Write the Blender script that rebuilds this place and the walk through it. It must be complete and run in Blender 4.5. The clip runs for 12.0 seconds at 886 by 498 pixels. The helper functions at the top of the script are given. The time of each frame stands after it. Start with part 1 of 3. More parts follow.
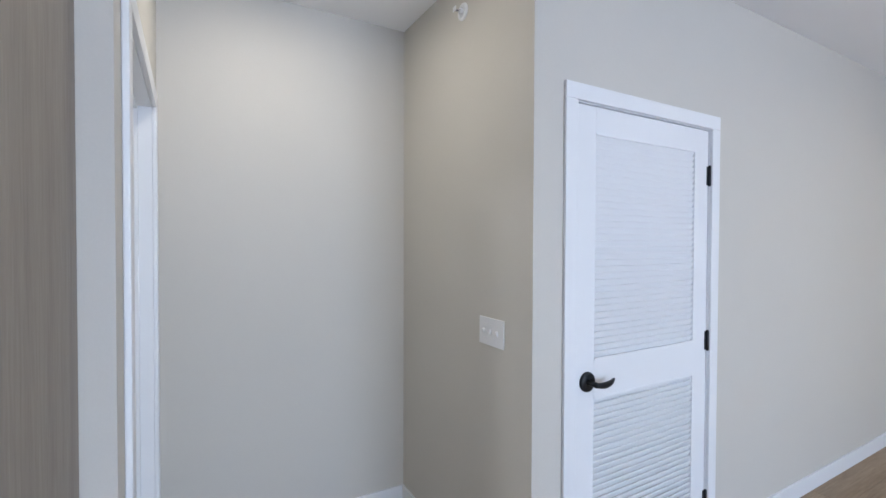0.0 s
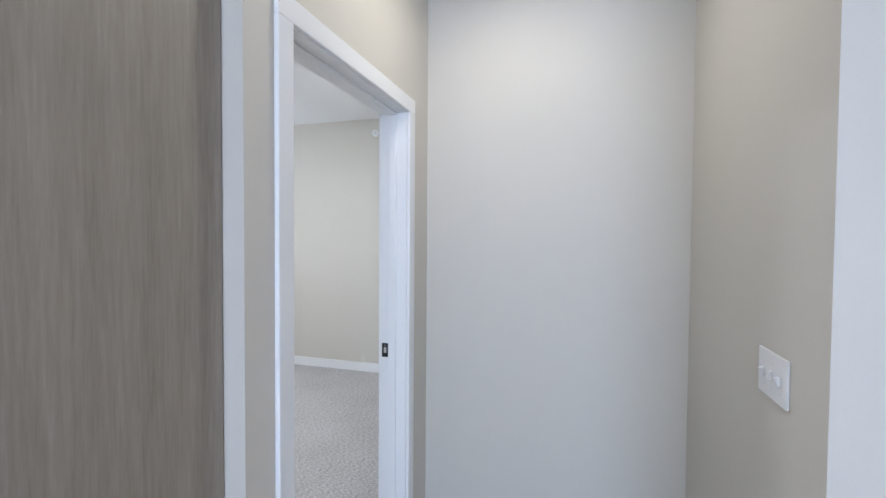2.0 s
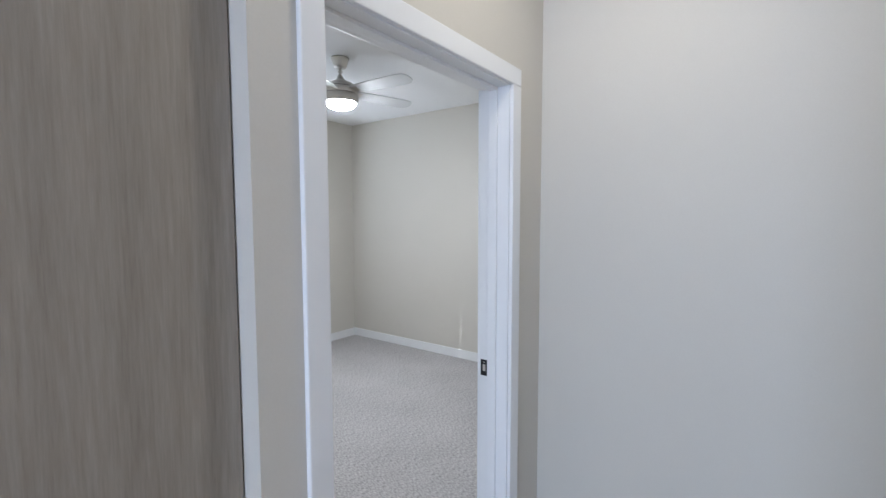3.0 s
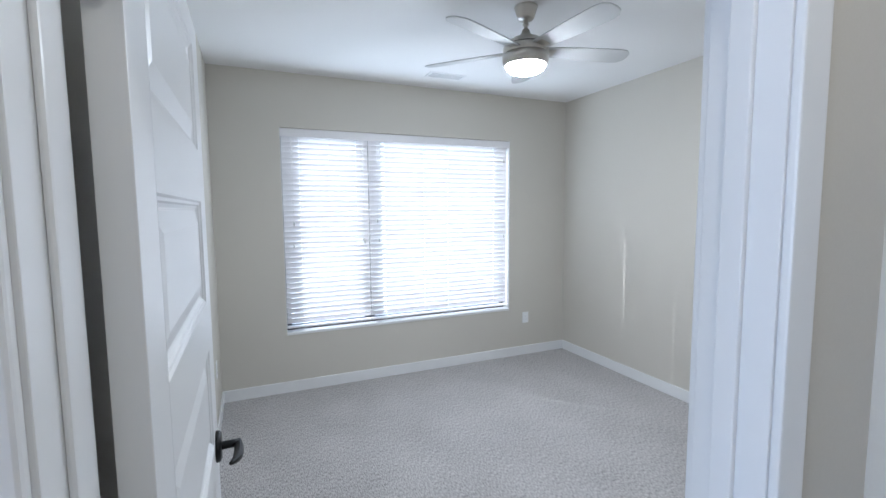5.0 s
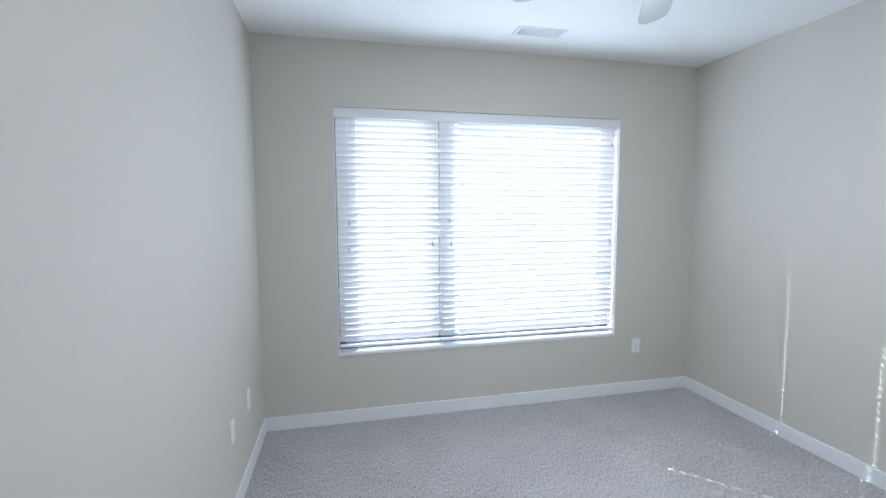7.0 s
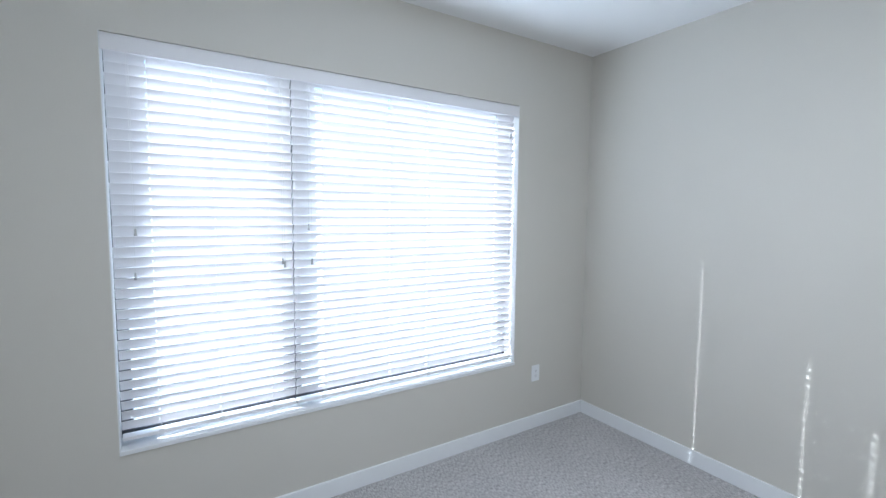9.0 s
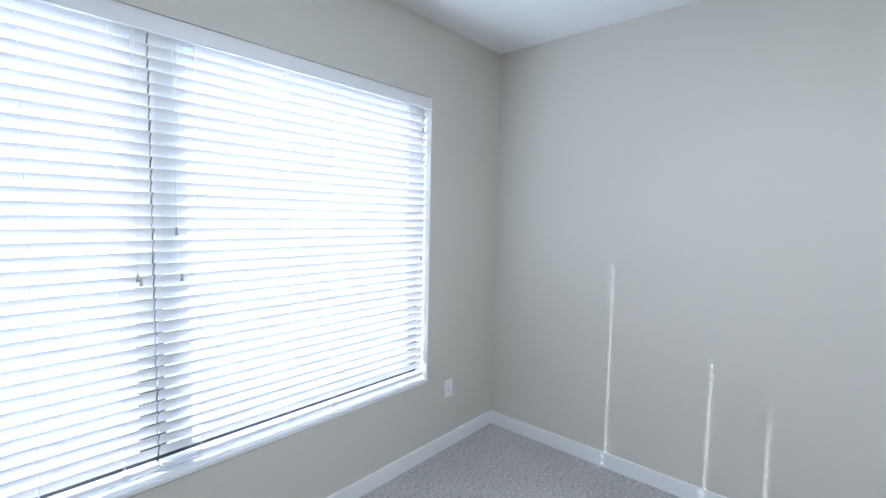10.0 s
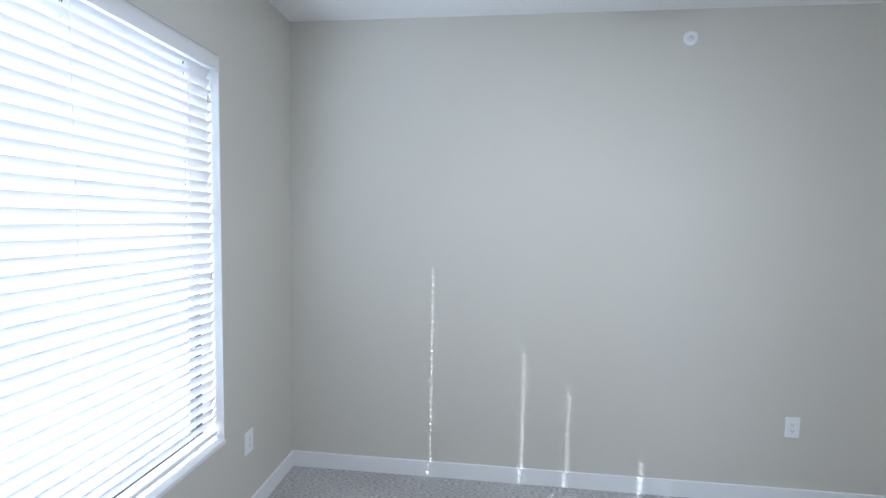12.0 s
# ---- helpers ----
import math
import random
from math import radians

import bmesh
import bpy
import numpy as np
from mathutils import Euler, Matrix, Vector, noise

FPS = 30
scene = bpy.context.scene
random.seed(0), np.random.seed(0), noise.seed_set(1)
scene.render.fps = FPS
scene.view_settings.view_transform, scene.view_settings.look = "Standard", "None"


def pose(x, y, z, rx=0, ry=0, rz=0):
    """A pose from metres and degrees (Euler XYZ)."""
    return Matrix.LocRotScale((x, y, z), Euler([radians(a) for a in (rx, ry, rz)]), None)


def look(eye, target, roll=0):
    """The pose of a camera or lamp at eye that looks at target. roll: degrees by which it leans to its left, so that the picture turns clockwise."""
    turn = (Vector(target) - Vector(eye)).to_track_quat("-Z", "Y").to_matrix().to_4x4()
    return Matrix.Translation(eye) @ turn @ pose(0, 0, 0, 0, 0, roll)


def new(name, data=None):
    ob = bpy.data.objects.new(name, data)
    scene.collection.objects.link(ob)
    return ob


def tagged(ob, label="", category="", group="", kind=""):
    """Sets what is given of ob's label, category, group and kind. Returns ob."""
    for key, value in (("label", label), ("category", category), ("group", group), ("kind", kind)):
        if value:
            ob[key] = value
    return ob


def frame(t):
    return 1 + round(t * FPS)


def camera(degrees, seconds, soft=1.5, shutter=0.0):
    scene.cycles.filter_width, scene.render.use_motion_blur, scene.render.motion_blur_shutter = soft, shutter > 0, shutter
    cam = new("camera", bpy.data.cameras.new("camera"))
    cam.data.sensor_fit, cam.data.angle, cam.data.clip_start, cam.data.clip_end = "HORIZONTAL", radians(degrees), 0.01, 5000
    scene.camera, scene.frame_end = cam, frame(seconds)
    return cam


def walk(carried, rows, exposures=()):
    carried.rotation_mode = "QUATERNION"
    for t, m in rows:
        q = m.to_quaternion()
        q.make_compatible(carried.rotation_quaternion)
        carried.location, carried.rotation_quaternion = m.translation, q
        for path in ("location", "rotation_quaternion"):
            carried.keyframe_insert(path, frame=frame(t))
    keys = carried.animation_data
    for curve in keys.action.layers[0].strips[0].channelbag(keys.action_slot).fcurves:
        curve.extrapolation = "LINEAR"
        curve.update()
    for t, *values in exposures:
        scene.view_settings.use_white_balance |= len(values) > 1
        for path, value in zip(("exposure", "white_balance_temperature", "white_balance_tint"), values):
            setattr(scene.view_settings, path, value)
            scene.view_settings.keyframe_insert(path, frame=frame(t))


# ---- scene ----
cam = camera(89.7, 12.0)
PATH = [
    (0, (-4.605, -3.759, 1.518), (-2.867, -4.748, 1.483), 0.2),
    (0.5, (-4.632, -3.89, 1.519), (-2.716, -4.461, 1.468), 0.3),
    (0.6, (-4.626, -3.914, 1.519), (-2.689, -4.409, 1.462), 0.2),
    (1, (-4.57, -4.033, 1.523), (-2.581, -4.229, 1.446), -0.0),
    (1.5, (-4.496, -4.182, 1.509), (-2.506, -3.994, 1.437), -0.1),
    (2, (-4.396, -4.369, 1.483), (-2.482, -3.792, 1.427), 0.4),
    (2.5, (-4.227, -4.397, 1.53), (-2.438, -3.512, 1.405), 0.2),
    (3, (-4.012, -4.426, 1.552), (-2.408, -3.241, 1.412), -0.1),
    (3.2, (-3.92, -4.411, 1.554), (-2.397, -3.122, 1.408), -0.2),
    (4.8, (-3.27, -4.09, 1.611), (-2.404, -2.297, 1.425), -0.6),
    (5, (-3.229, -4.026, 1.59), (-2.434, -2.199, 1.413), -0.5),
    (5.5, (-3.088, -3.85, 1.576), (-2.494, -1.948, 1.403), -0.6),
    (6, (-2.999, -3.664, 1.565), (-2.549, -1.722, 1.393), -0.5),
    (6.5, (-2.958, -3.484, 1.564), (-2.551, -1.534, 1.391), -0.3),
    (8.5, (-2.809, -2.488, 1.581), (-1.949, -0.691, 1.407), 0.3),
    (9, (-2.784, -2.303, 1.57), (-1.711, -0.623, 1.407), 0.5),
    (9.5, (-2.747, -2.121, 1.571), (-1.458, -0.6, 1.42), 0.8),
    (10, (-2.732, -1.91, 1.568), (-1.242, -0.584, 1.421), 1.1),
    (10.5, (-2.753, -1.689, 1.574), (-1.08, -0.603, 1.426), 1.0),
    (11, (-2.743, -1.512, 1.561), (-0.91, -0.724, 1.428), 1.0),
    (11.5, (-2.659, -1.373, 1.58), (-0.732, -0.857, 1.444), 0.9),
    (12, (-2.626, -1.229, 1.578), (-0.642, -1.013, 1.446), 1.0),
]
walk(cam, [(t, look(eye, target, roll)) for t, eye, target, roll in PATH],
     ((0.0, 1.24, 5850, 8), (1.0, 1.36, 5850, 8), (2.0, 1.45, 5750, 8), (2.5, 1.43, 5750, 8), (3.2, 1.26, 5750, 8), (4.8, 1.26, 5550, 7), (6.0, 1.33, 5450, 6), (12.0, 1.32, 5350, 6)))

# ---- light ----
SUN_TRAVEL = Vector((0.686 * math.cos(radians(33)), -0.728 * math.cos(radians(33)), -math.sin(radians(33))))
sun_data = bpy.data.lights.new("sun", "SUN")
sun_data.energy, sun_data.angle, sun_data.color = 5.0, radians(0.36), (1.0, 0.96, 0.91)
sun = new("sun", sun_data)
sun.matrix_world = look(Vector((0, 0, 6)) - SUN_TRAVEL * 20, (0, 0, 6))

world = bpy.data.worlds.new("sky")
scene.world = world
world.use_nodes = True
wn = world.node_tree
sky = wn.nodes.new("ShaderNodeTexSky")
sky.sky_type, sky.sun_disc = "NISHITA", False
sky.sun_elevation = radians(33)
sky.sun_rotation = math.atan2(-SUN_TRAVEL.x, -SUN_TRAVEL.y)
wn.links.new(sky.outputs[0], wn.nodes["Background"].inputs[0])
wn.nodes["Background"].inputs[1].default_value = 0.15


def area_lamp(name, m, sx, sy, power, colour, spread=180):
    d = bpy.data.lights.new(name, "AREA")
    d.shape, d.size, d.size_y, d.energy, d.color = "RECTANGLE", sx, sy, power, colour
    d.spread = radians(spread)
    ob = new(name, d)
    ob.matrix_world = m
    return ob


# daylight in the opening of the living room window, which lies behind the walker
area_lamp("living_window_daylight", look((-8.55, -5.25, 1.45), (-4, -5.0, 1.2)), 2.6, 1.9, 51, (0.66, 0.765, 1.0))
# skylight in the two bays of the bedroom window, between the glass and the blinds
for x0, x1 in ((-2.80, -2.29), (-2.10, -0.86)):
    area_lamp("bedroom_window_daylight", look(((x0 + x1) / 2, 0.085, 1.41), ((x0 + x1) / 2, -3, 1.41)), x1 - x0, 1.55, 9.5 * (x1 - x0), (0.86, 0.93, 1.0))

scene.cycles.use_light_tree = False


# ---- materials ----
def material(name, colour, rough=0.6, metal=0.0, vary=0.06, scale=3.0, grain=0.0, grain_scale=250.0, bump=0.0, stretch=(1, 1, 1)):
    """Paint or plain stuff: a broad and a fine variation of the colour, and a fine relief."""
    m = bpy.data.materials.new(name)
    m.use_nodes = True
    n, l = m.node_tree.nodes, m.node_tree.links
    b = n["Principled BSDF"]
    b.inputs["Roughness"].default_value, b.inputs["Metallic"].default_value = rough, metal
    co = n.new("ShaderNodeTexCoord")
    mp = n.new("ShaderNodeMapping")
    mp.inputs["Scale"].default_value = stretch
    l.new(co.outputs["Object"], mp.inputs[0])
    broad, fine = n.new("ShaderNodeTexNoise"), n.new("ShaderNodeTexNoise")
    broad.inputs["Scale"].default_value, fine.inputs["Scale"].default_value = scale, grain_scale
    broad.inputs["Detail"].default_value, fine.inputs["Detail"].default_value = 5, 3
    for t in (broad, fine):
        l.new(mp.outputs[0], t.inputs["Vector"])
    mix = n.new("ShaderNodeMix")
    mix.data_type = "RGBA"
    mix.inputs[6].default_value = (*[c * (1 - vary) for c in colour], 1)
    mix.inputs[7].default_value = (*[min(1, c * (1 + vary)) for c in colour], 1)
    l.new(broad.outputs[0], mix.inputs[0])
    out = mix.outputs[2]
    if grain:
        g = n.new("ShaderNodeMix")
        g.data_type, g.blend_type = "RGBA", "OVERLAY"
        g.inputs[0].default_value = grain
        l.new(out, g.inputs[6])
        l.new(fine.outputs[0], g.inputs[7])
        out = g.outputs[2]
    l.new(out, b.inputs["Base Color"])
    if bump:
        bp = n.new("ShaderNodeBump")
        bp.inputs["Strength"].default_value, bp.inputs["Distance"].default_value = bump, 0.002
        l.new(fine.outputs[0], bp.inputs["Height"])
        l.new(bp.outputs[0], b.inputs["Normal"])
    return m


WALL = material("wall_paint", (0.60, 0.575, 0.52), 0.62, vary=0.025, scale=1.4, grain=0.04, grain_scale=190, bump=0.12)
CEIL = material("ceiling_paint", (0.89, 0.89, 0.89), 0.85, vary=0.015, scale=1.2, grain=0.03, grain_scale=140, bump=0.15)
TRIM = material("trim_enamel", (0.80, 0.81, 0.82), 0.34, vary=0.012, scale=6, grain=0.02, grain_scale=60, bump=0.03)
DOOR = material("door_enamel", (0.80, 0.81, 0.82), 0.36, vary=0.012, scale=3, grain=0.03, grain_scale=90, bump=0.05, stretch=(1, 1, 0.15))
BLACK = material("blackened_bronze", (0.028, 0.029, 0.031), 0.38, 0.7, vary=0.2, scale=30, grain=0.1, bump=0.03)
NICKEL = material("brushed_nickel", (0.56, 0.54, 0.51), 0.3, 1.0, vary=0.06, scale=12, grain=0.15, grain_scale=120, bump=0.04, stretch=(1, 1, 9))
BLADE = material("fan_blade_silver", (0.56, 0.57, 0.58), 0.7, vary=0.03, scale=10, grain=0.05)
PLASTIC = material("white_plastic", (0.82, 0.83, 0.84), 0.4, vary=0.01, scale=20)
SLOT = material("dark_slot", (0.03, 0.03, 0.03), 0.7)
# paints the shade inside the register's duct; also the sprinkler bulb's own grey
DARK_GREY = material("duct_shade_and_bulb_grey", (0.10, 0.10, 0.10), 0.7)
VINYL = material("window_frame_bronze", (0.055, 0.06, 0.068), 0.45, vary=0.02, scale=8)
CORD = material("blind_cord", (0.78, 0.78, 0.76), 0.8)
TASSEL = material("tassel_plastic", (0.42, 0.42, 0.41), 0.5)
GROUND = material("outside_ground", (0.62, 0.63, 0.63), 0.95, vary=0.3, scale=0.2, grain=0.3, grain_scale=3)


def wood_material(name, dark, light, scale, stretch):
    m = bpy.data.materials.new(name)
    m.use_nodes = True
    n, l = m.node_tree.nodes, m.node_tree.links
    b = n["Principled BSDF"]
    b.inputs["Roughness"].default_value = 0.5
    co, info, add = n.new("ShaderNodeTexCoord"), n.new("ShaderNodeObjectInfo"), n.new("ShaderNodeVectorMath")
    mul = n.new("ShaderNodeMath")
    mul.operation, mul.inputs[1].default_value = "MULTIPLY", 37.0
    l.new(info.outputs["Random"], mul.inputs[0])
    l.new(co.outputs["Object"], add.inputs[0])
    l.new(mul.outputs[0], add.inputs[1])
    mp = n.new("ShaderNodeMapping")
    mp.inputs["Scale"].default_value = stretch
    l.new(add.outputs[0], mp.inputs[0])
    fibre, band = n.new("ShaderNodeTexNoise"), n.new("ShaderNodeTexNoise")
    fibre.inputs["Scale"].default_value, fibre.inputs["Detail"].default_value = scale, 9
    fibre.inputs["Roughness"].default_value = 0.72
    band.inputs["Scale"].default_value, band.inputs["Detail"].default_value = scale * 0.13, 4
    band.inputs["Distortion"].default_value = 0.8
    for t in (fibre, band):
        l.new(mp.outputs[0], t.inputs["Vector"])
    mixv = n.new("ShaderNodeMath")
    mixv.operation = "MULTIPLY_ADD"
    mixv.inputs[1].default_value = 0.62
    half = n.new("ShaderNodeMath")
    half.operation, half.inputs[1].default_value = "MULTIPLY", 0.38
    l.new(band.outputs[0], half.inputs[0])
    l.new(fibre.outputs[0], mixv.inputs[0])
    l.new(half.outputs[0], mixv.inputs[2])
    ramp = n.new("ShaderNodeValToRGB")
    ramp.color_ramp.elements[0].position, ramp.color_ramp.elements[0].color = 0.30, (*dark, 1)
    ramp.color_ramp.elements[1].position, ramp.color_ramp.elements[1].color = 0.70, (*light, 1)
    l.new(mixv.outputs[0], ramp.inputs[0])
    l.new(ramp.outputs[0], b.inputs["Base Color"])
    bp = n.new("ShaderNodeBump")
    bp.inputs["Strength"].default_value, bp.inputs["Distance"].default_value = 0.15, 0.001
    l.new(fibre.outputs[0], bp.inputs["Height"])
    l.new(bp.outputs[0], b.inputs["Normal"])
    return m


PANEL_WOOD = wood_material("grey_oak_veneer", (0.198, 0.169, 0.136), (0.352, 0.311, 0.259), 20.0, (6.0, 6.0, 0.36))
FLOOR_WOOD = wood_material("tan_plank_wood", (0.20, 0.135, 0.08), (0.42, 0.31, 0.20), 12.0, (6.0, 0.4, 6.0))


def carpet_material():
    """Short looped pile in broken rows: pale and dark yarns over a broad, faint lie of the pile."""
    m = bpy.data.materials.new("loop_carpet")
    m.use_nodes = True
    n, l = m.node_tree.nodes, m.node_tree.links
    b = n["Principled BSDF"]
    b.inputs["Roughness"].default_value = 0.95
    b.inputs["Sheen Weight"].default_value = 0.15
    co = n.new("ShaderNodeTexCoord")
    mp = n.new("ShaderNodeMapping")
    mp.inputs["Rotation"].default_value = (0, 0, 0.0)
    mp.inputs["Scale"].default_value = (1.0, 0.30, 1.0)
    l.new(co.outputs["Object"], mp.inputs[0])
    loop, yarn, lie = n.new("ShaderNodeTexVoronoi"), n.new("ShaderNodeTexNoise"), n.new("ShaderNodeTexNoise")
    loop.inputs["Scale"].default_value = 260
    yarn.inputs["Scale"].default_value, yarn.inputs["Detail"].default_value, yarn.inputs["Roughness"].default_value = 150, 3, 0.7
    lie.inputs["Scale"].default_value, lie.inputs["Detail"].default_value = 2.2, 4
    l.new(mp.outputs[0], loop.inputs["Vector"])
    l.new(mp.outputs[0], yarn.inputs["Vector"])
    l.new(co.outputs["Object"], lie.inputs["Vector"])
    ramp = n.new("ShaderNodeValToRGB")
    ramp.color_ramp.elements[0].position, ramp.color_ramp.elements[0].color = 0.32, (0.17, 0.163, 0.16, 1)
    ramp.color_ramp.elements[1].position, ramp.color_ramp.elements[1].color = 0.62, (0.58, 0.56, 0.553, 1)
    l.new(yarn.outputs[0], ramp.inputs[0])
    over = n.new("ShaderNodeMix")
    over.data_type, over.blend_type = "RGBA", "SOFT_LIGHT"
    over.inputs[0].default_value = 0.35
    l.new(ramp.outputs[0], over.inputs[6])
    l.new(lie.outputs[0], over.inputs[7])
    l.new(over.outputs[2], b.inputs["Base Color"])
    add = n.new("ShaderNodeMath")
    add.operation = "SUBTRACT"
    l.new(yarn.outputs[0], add.inputs[0])
    l.new(loop.outputs["Distance"], add.inputs[1])
    bp = n.new("ShaderNodeBump")
    bp.inputs["Strength"].default_value, bp.inputs["Distance"].default_value = 0.5, 0.004
    l.new(add.outputs[0], bp.inputs["Height"])
    l.new(bp.outputs[0], b.inputs["Normal"])
    return m


CARPET = carpet_material()


def slat_material():
    """White slats of a thin, slightly translucent plastic."""
    m = bpy.data.materials.new("blind_slat_white")
    m.use_nodes = True
    n, l = m.node_tree.nodes, m.node_tree.links
    b = n["Principled BSDF"]
    b.inputs["Base Color"].default_value = (0.87, 0.86, 0.87, 1)
    b.inputs["Roughness"].default_value = 0.4
    tr, mix = n.new("ShaderNodeBsdfTranslucent"), n.new("ShaderNodeMixShader")
    tr.inputs[0].default_value = (0.95, 0.93, 0.945, 1)
    mix.inputs[0].default_value = 0.14
    l.new(b.outputs[0], mix.inputs[1])
    l.new(tr.outputs[0], mix.inputs[2])
    l.new(mix.outputs[0], n["Material Output"].inputs[0])
    return m


SLAT = slat_material()


def glass_material():
    m = bpy.data.materials.new("clear_glass")
    m.use_nodes = True
    b = m.node_tree.nodes["Principled BSDF"]
    b.inputs["Base Color"].default_value = (0.95, 0.97, 0.97, 1)
    b.inputs["Roughness"].default_value = 0.0
    b.inputs["Transmission Weight"].default_value = 1.0
    b.inputs["IOR"].default_value = 1.1
    return m


GLASS = glass_material()


def glow_material(name, colour, strength):
    m = bpy.data.materials.new(name)
    m.use_nodes = True
    b = m.node_tree.nodes["Principled BSDF"]
    b.inputs["Base Color"].default_value = (0.85, 0.85, 0.83, 1)
    b.inputs["Roughness"].default_value = 0.3
    b.inputs["Emission Color"].default_value = (*colour, 1)
    b.inputs["Emission Strength"].default_value = strength
    return m


BOWL = glow_material("lit_opal_glass", (1.0, 0.97, 0.94), 100.0)
LENS = glow_material("lit_downlight_lens", (1.0, 0.87, 0.71), 68.0)


# ---- mesh helpers ----
def box(bm, lo, hi, bevel=0.0):
    """Add a box between two corners, its edges rounded by bevel."""
    c = [(a + b) / 2 for a, b in zip(lo, hi)]
    s = [abs(b - a) for a, b in zip(lo, hi)]
    made = bmesh.ops.create_cube(bm, size=1, matrix=Matrix.LocRotScale(c, None, s))["verts"]
    if bevel:
        edges = list({e for v in made for e in v.link_edges})
        bmesh.ops.bevel(bm, geom=edges, offset=bevel, segments=2, affect="EDGES", profile=0.6)
    return bm


def boxes(*pairs, bevel=0.0):
    bm = bmesh.new()
    for lo, hi in pairs:
        box(bm, lo, hi, bevel)
    return bm


def lathe(profile, steps=48):
    """Turn a line of (radius, z) round the z axis."""
    bm = bmesh.new()
    rings = []
    for r, z in profile:
        rings.append([bm.verts.new((max(r, 1e-5) * math.cos(2 * math.pi * i / steps), max(r, 1e-5) * math.sin(2 * math.pi * i / steps), z)) for i in range(steps)])
    for a, b in zip(rings, rings[1:]):
        for i in range(steps):
            bm.faces.new((a[i], a[(i + 1) % steps], b[(i + 1) % steps], b[i]))
    bmesh.ops.recalc_face_normals(bm, faces=bm.faces)
    for f in bm.faces:
        f.smooth = True
    return bm


def tube(points, radius, steps=12, taper=None):
    """A round bar along points; taper gives a factor for each point."""
    bm = bmesh.new()
    pts = [Vector(p) for p in points]
    rings = []
    for i, p in enumerate(pts):
        d = (pts[min(i + 1, len(pts) - 1)] - pts[max(i - 1, 0)]).normalized()
        u = d.cross(Vector((0, 0, 1)) if abs(d.z) < 0.9 else Vector((1, 0, 0))).normalized()
        w = d.cross(u)
        r = radius * (taper[i] if taper else 1)
        rings.append([bm.verts.new(p + r * (math.cos(a) * u + math.sin(a) * w)) for a in [2 * math.pi * k / steps for k in range(steps)]])
    for a, b in zip(rings, rings[1:]):
        for i in range(steps):
            bm.faces.new((a[i], a[(i + 1) % steps], b[(i + 1) % steps], b[i]))
    bm.faces.new(rings[0])
    bm.faces.new(rings[-1][::-1])
    bmesh.ops.recalc_face_normals(bm, faces=bm.faces)
    for f in bm.faces:
        f.smooth = len(f.verts) == 4
    return bm


def mesh_of(name, bm, mat):
    me = bpy.data.meshes.new(name)
    bm.to_mesh(me)
    bm.free()
    me.materials.append(mat)
    return me


def part(name, bm, mat, parent=None, label="", m=None):
    ob = new(name, mesh_of(name, bm, mat) if isinstance(bm, bmesh.types.BMesh) else bm)
    if parent:
        ob.parent = parent
    if m is not None:
        ob.matrix_basis = m
    if label:
        ob["label"] = label
    return ob


def thing(name, m, label, category, group="", kind=""):
    ob = new(name)
    ob.empty_display_size = 0.05
    ob.matrix_basis = m
    return tagged(ob, label, category, group, kind)


def structure(name, bm, mat, label, category):
    return tagged(part(name, bm, mat), label, category, kind="structure")


# ---- plan ----
H, HALL_H = 2.74, 2.72
XW, XE, YS, YN = -3.490, 0.0, -3.514, 0.0          # bedroom
YH = -3.635                                        # hall face of the bedroom's south wall
DX0, DX1, DZ = -3.373, -2.532, 2.034                 # bedroom door's clear opening
WX0, WX1, WZ0, WZ1 = -2.962, -0.712, 0.528, 2.287  # window opening
AX, AY = -2.246, -4.839                            # alcove's end wall and south wall
LX = -3.366                                        # wall with the louvred door
LY0, LY1, LZ = -5.940, -5.052, 2.056               # louvred door's opening
PX, PY = -3.549, -3.577                            # wooden panel's edge and face
LIVX, LIVY = -8.5, -9.6                            # living room's far walls

# bedroom shell
structure("floor_bedroom", boxes(((XW - 0.14, YH, -0.12), (XE + 0.14, YN + 0.2, 0.0))), CARPET, "grey-beige loop-pile carpet over the whole bedroom", "carpet")
structure("ceiling_bedroom", boxes(((XW - 0.14, YS, H), (XE + 0.14, YN + 0.2, H + 0.12))), CEIL, "smooth white painted bedroom ceiling", "ceiling")
structure("wall_north", boxes(
    ((XW - 0.14, YN, 0), (WX0, YN + 0.2, H)), ((WX1, YN, 0), (XE + 0.14, YN + 0.2, H)),
    ((WX0, YN, 0), (WX1, YN + 0.2, WZ0 - 0.02)), ((WX0, YN, WZ1), (WX1, YN + 0.2, H))), WALL, "pale greige painted wall around the bedroom window", "wall")
structure("wall_east", boxes(((XE, YS - 0.123, 0), (XE + 0.14, YN, H))), WALL, "pale greige painted bedroom wall", "wall")
structure("wall_west", boxes(((XW - 0.03, YS, 0), (XW, YN, H)), ((XW - 0.14, YS + 0.06, 0), (XW - 0.03, YN, H))), WALL, "pale greige painted wall behind the open door", "wall")
structure("wall_south", boxes(
    ((PX + 0.002, YH, 0), (DX0 - 0.02, YS, H)), ((DX1 + 0.02, YH, 0), (XE, YS, H)), ((DX0 - 0.02, YH, DZ + 0.02), (DX1 + 0.02, YS, H))),
    WALL, "greige painted wall with the bedroom doorway", "wall")

